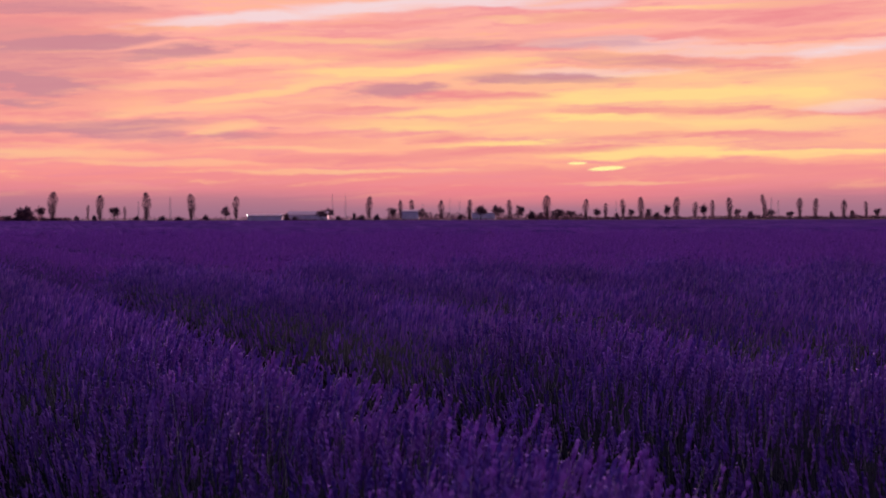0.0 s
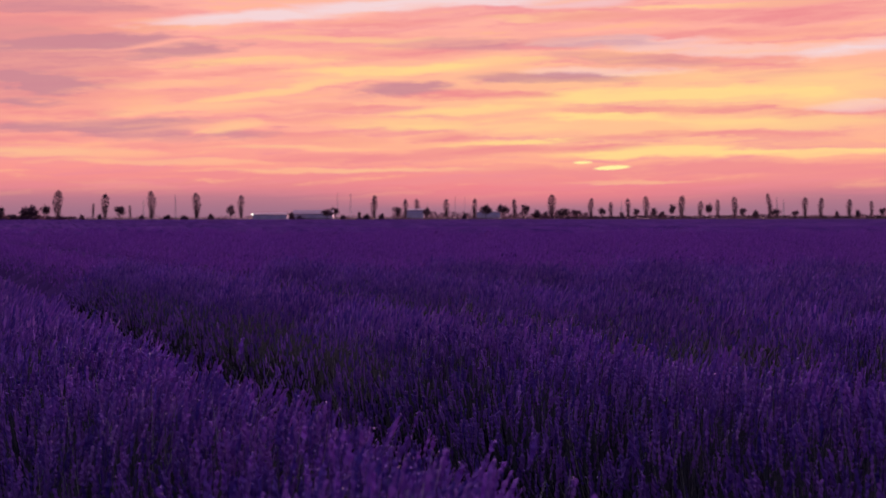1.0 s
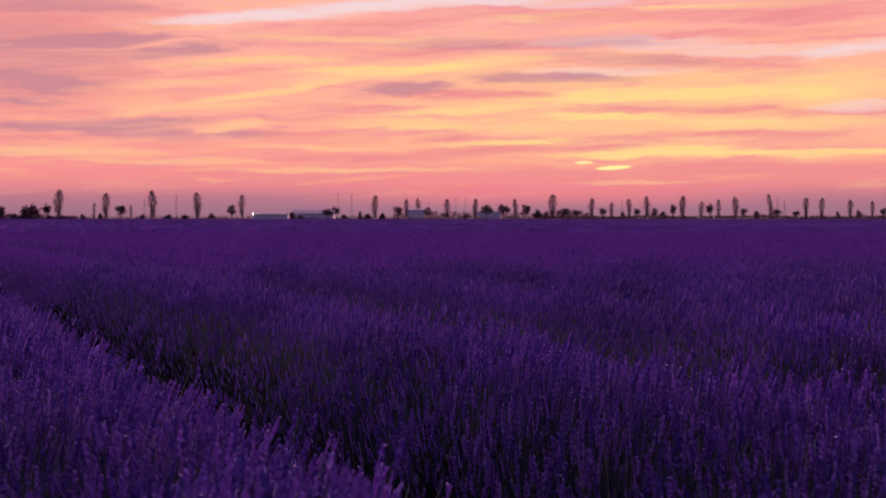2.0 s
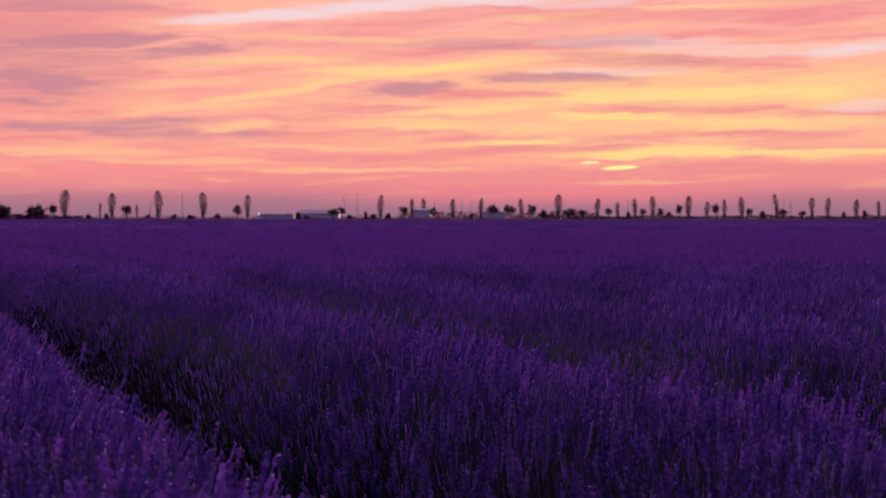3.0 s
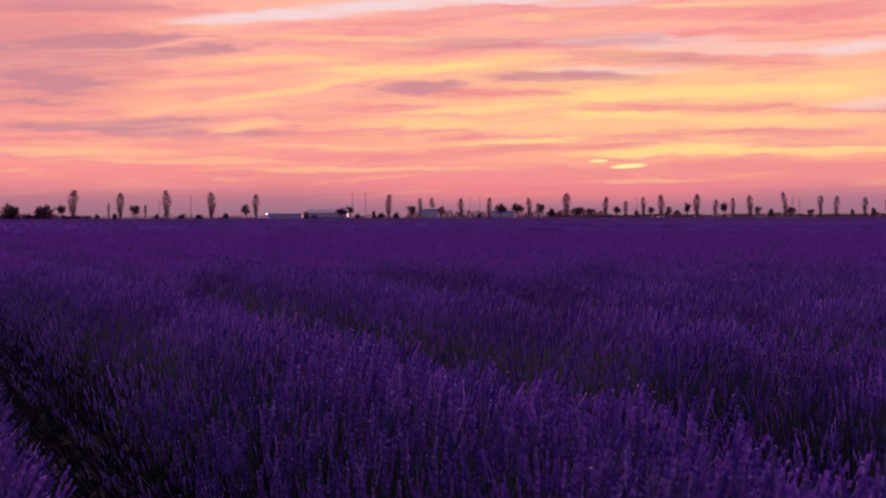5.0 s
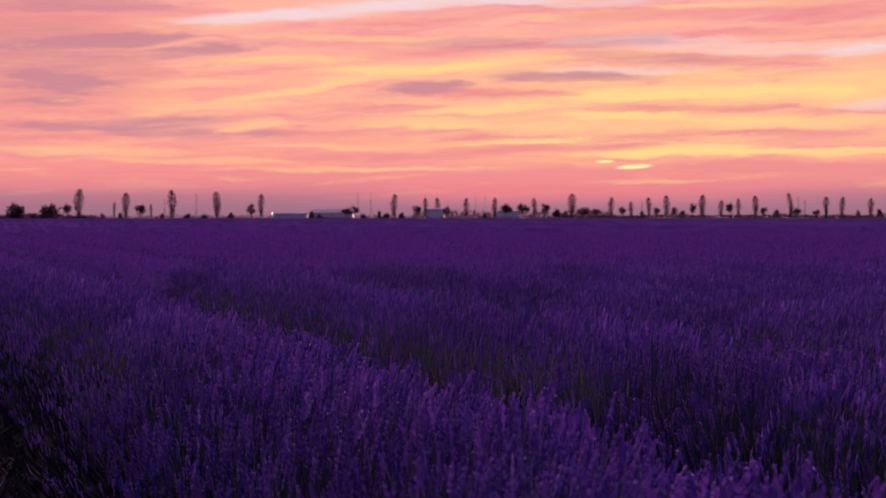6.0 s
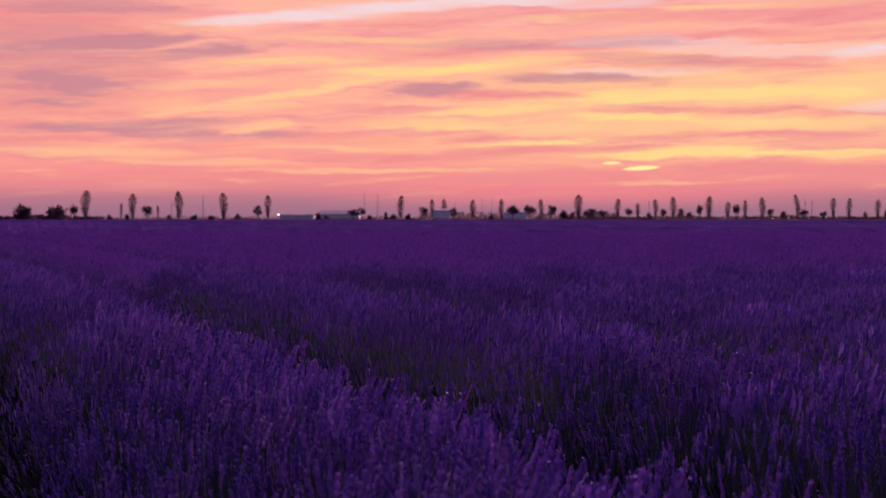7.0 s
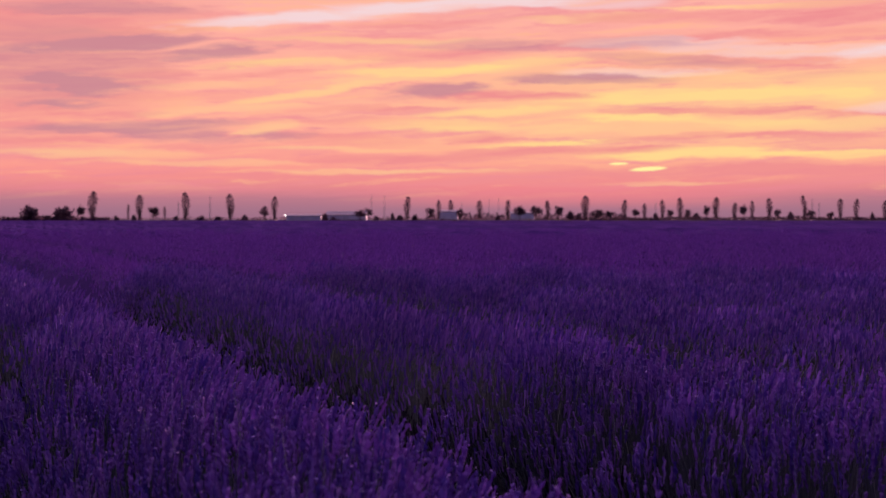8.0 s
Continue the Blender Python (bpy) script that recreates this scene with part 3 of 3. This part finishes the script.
def verge_sheet():
    """Uneven strip of dry grass between the slanting end of the rows and the trees."""
    verts, faces = [], []
    steps, deep = 140, 7
    for i in range(steps + 1):
        x = -420 + 700 * i / steps
        for j in range(deep + 1):
            near = FIELD_EDGE - 1.1 * x + 1.0
            y = near + (1500 - near) * (j / deep) ** 2
            verts.append((x * (1 + 0.35 * j / deep), y, 0.0 if j in (0, deep) else rng.uniform(0.18, 0.4)))
    k = deep + 1
    faces = [(i * k + j, (i + 1) * k + j, (i + 1) * k + j + 1, i * k + j + 1) for i in range(steps) for j in range(deep)]
    verge = new("verge", mesh_of("verge", verts, faces, DRY_GRASS))
    return tagged(verge, "pale dry grass strip beyond the lavender rows", "grass", kind="structure")


near_rows()
verge_sheet()
far_rows()
cushion_rows("lavender_cushions", "dim violet lavender cushions of the rows further off, shade in their colour", PLANTS_TO * 0.97, 52.0, 0.52, MID_ROWS_SHADED)
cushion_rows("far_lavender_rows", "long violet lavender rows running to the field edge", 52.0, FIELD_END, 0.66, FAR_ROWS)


# ---- trees, bushes, halls and masts along the far edge ----
def clumps(count, place, size):
    """Leaf clumps: small bent diamonds at places drawn by place()."""
    at = np.array([place() for _ in range(count)])
    axis = rng.normal(0, 1, (count, 3))
    v = np.array([(0, 0, -0.6), (0.6, 0.1, 0), (-0.6, -0.1, 0.1), (0.05, 0.35, 0.65)])
    f = np.array([(0, 1, 2), (1, 3, 2), (0, 3, 1)])
    s = rng.uniform(0.6, 1.3, count) * size
    return scatter(v, f, aligned(axis, s, s, rng.uniform(0, 6.28, count)), at)


def tapered(bm, a, b, r0, r1, sides=7):
    a, b = Vector(a), Vector(b)
    turn = (b - a).to_track_quat("Z", "Y").to_matrix().to_4x4()
    bmesh.ops.create_cone(bm, cap_ends=True, segments=sides, radius1=r0, radius2=r1, depth=(b - a).length,
                          matrix=Matrix.Translation((a + b) / 2) @ turn)


def limbed_trunk(parent, height, radius, limbs, reach, start):
    bm = bmesh.new()
    tapered(bm, (0, 0, -0.1), (0.1, 0, height * 0.55), radius, radius * 0.6)
    tapered(bm, (0.1, 0, height * 0.54), (0, 0.1, height * 0.94), radius * 0.6, radius * 0.12)
    part("trunk", bm, BARK, parent)
    bm = bmesh.new()
    for i in range(limbs):
        z = height * (start + (0.85 - start) * i / limbs)
        a = i * 2.4
        tapered(bm, (0.05, 0, z), (reach * math.cos(a), reach * math.sin(a), z + reach * 1.1), radius * 0.3, radius * 0.06, 5)
    part("bough", bm, BARK, parent)


def poplar(seed, sway=0.25):
    """A narrow poplar 17 m high: bare foot, ragged spindle of leaves widest above the middle. sway: how far the stem wanders."""
    pick.seed(seed)
    tree = tagged(new("poplar_tree"), "tall narrow poplar, dark against the sunset", "tree", "poplars along the far road")
    limbed_trunk(tree, 15.5, 0.24, 12, 1.2, 0.2)
    bulge = [pick.uniform(0.84, 1.12) for _ in range(9)]
    lean = 1 if sway > 0.5 else pick.choice((-1, 1))

    def place():
        t = pick.random()
        g = bulge[int(t * 8.999)]
        r = 2.05 * g * min(1.0, 0.38 + 1.05 * t) * (1 - t ** 5) ** 0.5 * pick.random() ** 0.55
        a = pick.uniform(0, 2 * math.pi)
        bend = lean * sway * math.sin(4.6 * t)
        return (bend + r * math.cos(a), r * math.sin(a), 1.7 + 15.2 * t + pick.gauss(0, 0.2))
    mesh_part("crown", mesh_of("crown", *clumps(1250, place, 0.38), TREE_LEAF_HAZED), tree)
    return tree


def round_tree(seed):
    """A broad tree 7 m high with a lobed crown on a short trunk."""
    pick.seed(seed)
    tree = tagged(new("round_tree"), "broad leafy tree, dark against the dusk sky", "tree", "broad trees along the far edge")
    limbed_trunk(tree, 5.2, 0.16, 8, 1.3, 0.3)
    lumps = []
    while len(lumps) < 34:
        x, y, z = pick.uniform(-1, 1), pick.uniform(-1, 1), pick.uniform(-1, 1)
        if 0.15 < x * x + y * y + z * z < 1:
            lumps.append((1.8 * x, 1.8 * y, 3.7 + 1.75 * z, pick.uniform(0.6, 1.0)))

    def place():
        x, y, z, g = pick.choice(lumps)
        d = Vector((pick.gauss(0, 1), pick.gauss(0, 1), pick.gauss(0, 0.8))).normalized() * pick.random() ** 0.4 * g
        return (x + d.x, y + d.y, z + d.z)
    mesh_part("crown", mesh_of("crown", *clumps(760, place, 0.34), TREE_LEAF_HAZED), tree)
    return tree


def bush(seed):
    """A low shrub 3 m high, leaves down to the ground."""
    pick.seed(seed)
    shrub = tagged(new("bush"), "low dark rounded bush at the field edge", "bush", "bushes along the far edge")
    bm = bmesh.new()
    for i in range(5):
        tapered(bm, (0, 0, -0.05), (0.9 * math.cos(i * 1.3), 0.9 * math.sin(i * 1.3), 1.6), 0.07, 0.02, 5)
    part("stem", bm, BARK, shrub)
    lumps = []
    while len(lumps) < 44:
        x, y, z = pick.uniform(-1, 1), pick.uniform(-1, 1), pick.uniform(0, 1)
        if x * x + y * y + z * z < 1:
            lumps.append((1.5 * x, 1.5 * y, 0.1 + 1.9 * z, pick.uniform(0.5, 0.75)))

    def place():
        x, y, z, g = pick.choice(lumps)
        d = Vector((pick.gauss(0, 1), pick.gauss(0, 1), pick.gauss(0, 1))).normalized() * pick.random() ** 0.4 * g
        return (x + d.x, y + d.y, max(0.05, z + d.z))
    mesh_part("crown", mesh_of("crown", *clumps(760, place, 0.32), TREE_LEAF_HAZED), shrub)
    return shrub


def along_edge(bearing, distance):
    """A place on the far edge: bearing in thousandths (tangent), distance ahead in metres."""
    return bearing / 1000 * distance + 0.11, distance


def plant_line(kinds, rows, unit_height, unit_width):
    """Trees at bearing, distance, height, width."""
    fresh = list(kinds)
    for i, (bearing, distance, height, width) in enumerate(rows):
        x, y = along_edge(bearing, distance)
        m = pose(x, y, 0, 0, 0, (i * 77) % 360)
        kind = kinds[i % len(kinds)]
        if kind in fresh:
            fresh.remove(kind)
            kind.matrix_basis = m
            tree = kind
        else:
            tree = copy_thing(kind, m)
        tree.scale = (width / unit_width, width / unit_width, height / unit_height)


POPLARS_WEST = [
    (-235.5, 1000, 18.0, 5.5), (-207.1, 1000, 16.0, 4.4), (-179.1, 1000, 17.4, 4.8), (-152.1, 1000, 16.5, 4.8), (-125.1, 1000, 14.8, 3.8),
    (-44.8, 1000, 14.6, 3.8), (-26.0, 1000, 12.5, 2.7), (-19.1, 1500, 18.3, 4.6), (-1.4, 1000, 12.2, 3.4), (15.7, 1000, 12.6, 3.1),
    (-214.3, 1300, 12.9, 2.2), (-192.1, 1300, 11.2, 2.2),
]
POPLARS_EAST = [
    (39.6, 1000, 12.3, 3.1), (62.2, 1000, 15.0, 4.8), (85.8, 1000, 12.7, 3.4), (97.7, 1000, 10.3, 2.7), (108.0, 1300, 15.8, 4.0),
    (118.9, 1000, 13.8, 3.8), (140.5, 1000, 14.1, 4.1), (151.7, 1000, 10.7, 3.1), (162.0, 1000, 11.8, 2.7), (172.2, 1000, 13.5, 3.8),
    (214.6, 1000, 12.9, 3.4), (224.2, 1000, 12.9, 3.1), (241.3, 1000, 11.9, 3.4), (254.6, 1000, 10.9, 2.4),
    (276.1, 1000, 13.0, 3.8),
]
ROUND_TREES = [
    (-243.0, 1000, 8.5, 5.1), (-198.6, 1000, 7.8, 6.5), (-131.2, 1000, 7.9, 5.1), (-73.1, 1000, 6.0, 6.8), (-68.7, 1100, 7.6, 5.3),
    (-31.4, 1000, 7.1, 5.1), (-13.3, 1000, 6.4, 4.4), (22.6, 1150, 9.2, 8.3), (32.8, 1000, 8.5, 6.2), (45.8, 1100, 8.9, 5.6),
    (68.7, 1300, 7.2, 11.6), (76.6, 1000, 5.2, 4.8), (92.6, 1000, 6.5, 3.8), (113.1, 1000, 5.9, 3.8), (123.4, 1000, 5.9, 4.4),
    (134.7, 1000, 8.3, 3.8), (156.9, 1000, 8.7, 4.4), (177.4, 1000, 6.0, 4.1), (-274.8, 1000, 8.8, 5.1), (196.9, 1000, 5.7, 5.5),
    (208.8, 1000, 4.7, 4.1), (261.8, 1000, 6.1, 4.1),
]
BUSHES = [
    (-252.2, 620, 5.6, 8.8), (-264.5, 800, 3.0, 8.0), (-272.7, 640, 5.0, 8.6), (-221.1, 1000, 3.4, 2.7), (-210.5, 1000, 3.7, 2.7),
    (-184.9, 1000, 2.7, 3.4), (-169.9, 1000, 3.1, 4.4), (-159.3, 1000, 2.8, 4.4), (-143.2, 1000, 3.1, 3.8), (-53.7, 1000, 4.6, 2.7),
    (-40.3, 1000, 3.6, 3.4), (-94.7, 1000, 3.9, 3.4), (-89.5, 1000, 2.5, 3.1), (-63.6, 1000, 2.9, 3.4), (-49.2, 1000, 2.9, 4.8),
    (9.6, 1000, 3.7, 2.7), (53.3, 1100, 6.3, 4.5), (58.4, 1000, 3.8, 3.4), (104.6, 1000, 4.2, 3.4), (128.5, 1000, 4.5, 4.1),
    (184.9, 1000, 4.3, 4.1), (233.8, 1000, 4.7, 2.4), (246.4, 1000, 5.4, 3.1),
]
plant_line([poplar(k) for k in range(6)], POPLARS_WEST + POPLARS_EAST, 17.2, 3.2)
plant_line([poplar(9, 0.8)], [(192.8, 1000, 15.2, 3.0)], 17.2, 3.2)
plant_line([round_tree(20 + k) for k in range(4)], ROUND_TREES, 5.0, 3.7)
plant_line([bush(40 + k) for k in range(3)], BUSHES, 2.0, 3.0)


def hedgerow(name, label, lo, hi, distance, height, thick, size=0.6):
    """A long low hedge between two bearings."""
    x0, x1 = lo / 1000 * distance, hi / 1000 * distance

    def place():
        x = pick.uniform(x0, x1)
        top = height * (0.75 + 0.5 * noise.noise(Vector((x * 0.05, distance * 0.1, 0))) + 0.25 * noise.noise(Vector((x * 0.31, 5, 0))))
        return (x, distance + pick.uniform(-1.5, 1.5), pick.uniform(0.1, max(0.5, top)))
    hedge = new(name, mesh_of(name, *clumps(int((x1 - x0) * thick), place, size), TREE_LEAF_HAZED))
    tagged(hedge, label, "hedge", kind="stuff")


HEDGE = "low uneven dark hedge along the field edge"
hedgerow("hedgerow", HEDGE, 55, 300, 900, 2.6, 24, 0.7)
hedgerow("hedgerow", HEDGE, -300, -225, 860, 2.6, 22, 0.9)
hedgerow("hedgerow", HEDGE, -225, 60, 1050, 1.2, 6, 0.7)
hedgerow("distant_wood", "hazy line of low distant woodland behind the road", -34, 84, 1700, 9.0, 12, 1.25)
hedgerow("distant_wood", "hazy line of low distant woodland behind the road", -290, 300, 2300, 4.5, 4, 1.2)


def box(bm, x0, x1, y0, y1, z0, z1):
    bmesh.ops.create_cube(bm, size=1.0, matrix=Matrix.Translation(((x0 + x1) / 2, (y0 + y1) / 2, (z0 + z1) / 2)) @ Matrix.Diagonal((x1 - x0, y1 - y0, z1 - z0, 1)))


def hall(bearing0, bearing1, distance, eaves, ridge, doors, label):
    """A low farm hall with a shallow roof, its sliding doors towards the field."""
    x0, y = along_edge(bearing0, distance)
    x1, _ = along_edge(bearing1, distance)
    house = tagged(new("farm_hall"), label, "building")
    house.location = ((x0 + x1) / 2, y, 0)
    half, deep = (x1 - x0) / 2, 14.0
    bm = bmesh.new()
    box(bm, -half, half, 0, deep, 0, eaves)
    part("wall", bm, HALL_WALL, house)
    bm = bmesh.new()
    over = 0.4
    ends = []
    for x in (-half - over, half + over):
        ends.append([bm.verts.new(p) for p in ((x, -over, eaves + 0.02), (x, deep / 2, ridge), (x, deep + over, eaves + 0.02), (x, deep + over, eaves + 0.27), (x, deep / 2, ridge + 0.25), (x, -over, eaves + 0.27))])
    a, b = ends
    bm.faces.new(a[::-1]), bm.faces.new(b)
    for i in range(6):
        bm.faces.new((a[i], a[(i + 1) % 6], b[(i + 1) % 6], b[i]))
    part("roof", bm, HALL_ROOF, house)
    for i in range(doors):
        cx = -half + (i + 0.5) * 2 * half / doors
        bm = bmesh.new()
        box(bm, cx - 1.6, cx + 1.6, -0.08, 0.06, 0.02, min(3.2, eaves * 0.8))
        part("door", bm, HALL_DOOR, house, "grey sliding hall door")


hall(-118, -97.5, 1020, 2.9, 4.0, 3, "low pale farm hall with a shallow pinkish-grey roof")
hall(-94, -70, 1060, 3.4, 5.8, 3, "low pale lilac farm hall with a shallow pinkish-grey roof")
hall(-26, -15, 1200, 6.2, 7.4, 2, "hazy blue-grey shed behind the poplars")
hall(17, 31, 1250, 5.2, 6.2, 2, "pale shed behind the round trees")


def mast(bearing, distance, height):
    """A slim lattice mast with a crosspiece."""
    x, y = along_edge(bearing, distance)
    tower = tagged(new("mast"), "slim grey lattice mast far behind the field", "mast", "masts on the horizon")
    tower.location = (x, y, 0)
    for sx, sy in ((-1, -1), (1, -1), (1, 1), (-1, 1)):
        bm = bmesh.new()
        tapered(bm, (sx * 0.7, sy * 0.7, 0), (sx * 0.22, sy * 0.22, height), 0.07, 0.04, 5)
        part("leg", bm, METAL, tower)
    bm = bmesh.new()
    z, side = 0.5, 1
    while z < height - 1.6:
        k = 0.7 - 0.48 * z / height
        for sy in (-1, 1):
            tapered(bm, (-side * k, sy * k, z), (side * k, sy * k, z + 1.5), 0.035, 0.035, 4)
            tapered(bm, (sy * k, -side * k, z), (sy * k, side * k, z + 1.5), 0.035, 0.035, 4)
        z, side = z + 1.5, -side
    tagged(part("bracing", bm, METAL, tower), kind="stuff")
    bm = bmesh.new()
    box(bm, -0.5, 0.5, -0.08, 0.08, height - 0.4, height - 0.25)
    part("crosspiece", bm, METAL, tower)


for bearing, distance, height in ((-67, 1300, 20), (-59.1, 1300, 20), (-164.7, 1350, 20), (-183.9, 1400, 16), (3.8, 1400, 18),
                                  (9.6, 1400, 18), (104, 1350, 15), (197.5, 1350, 17), (201.6, 1350, 15), (-12.5, 1400, 15)):
    mast(bearing, distance, height)


def yard_lamp(bearing, distance):
    """A lit yard lamp on a short post beside the hall."""
    x, y = along_edge(bearing, distance)
    lamp = tagged(new("yard_lamp"), "lit white yard lamp on a short steel post", "lamp")
    lamp.location = (x, y, 0)
    bm = bmesh.new()
    tapered(bm, (0, 0, 0), (0, 0, 2.9), 0.09, 0.06, 8)
    part("post", bm, METAL, lamp)
    bm = bmesh.new()
    tapered(bm, (0, 0, 3.38), (0, 0, 3.52), 0.42, 0.12, 12)
    part("hood", bm, METAL, lamp)
    bm = bmesh.new()
    bmesh.ops.create_uvsphere(bm, u_segments=14, v_segments=8, radius=0.31, matrix=Matrix.Translation((0, 0, 3.12)))
    part("lens", bm, LAMP, lamp, "glowing white lamp glass")


yard_lamp(-118.4, 940)
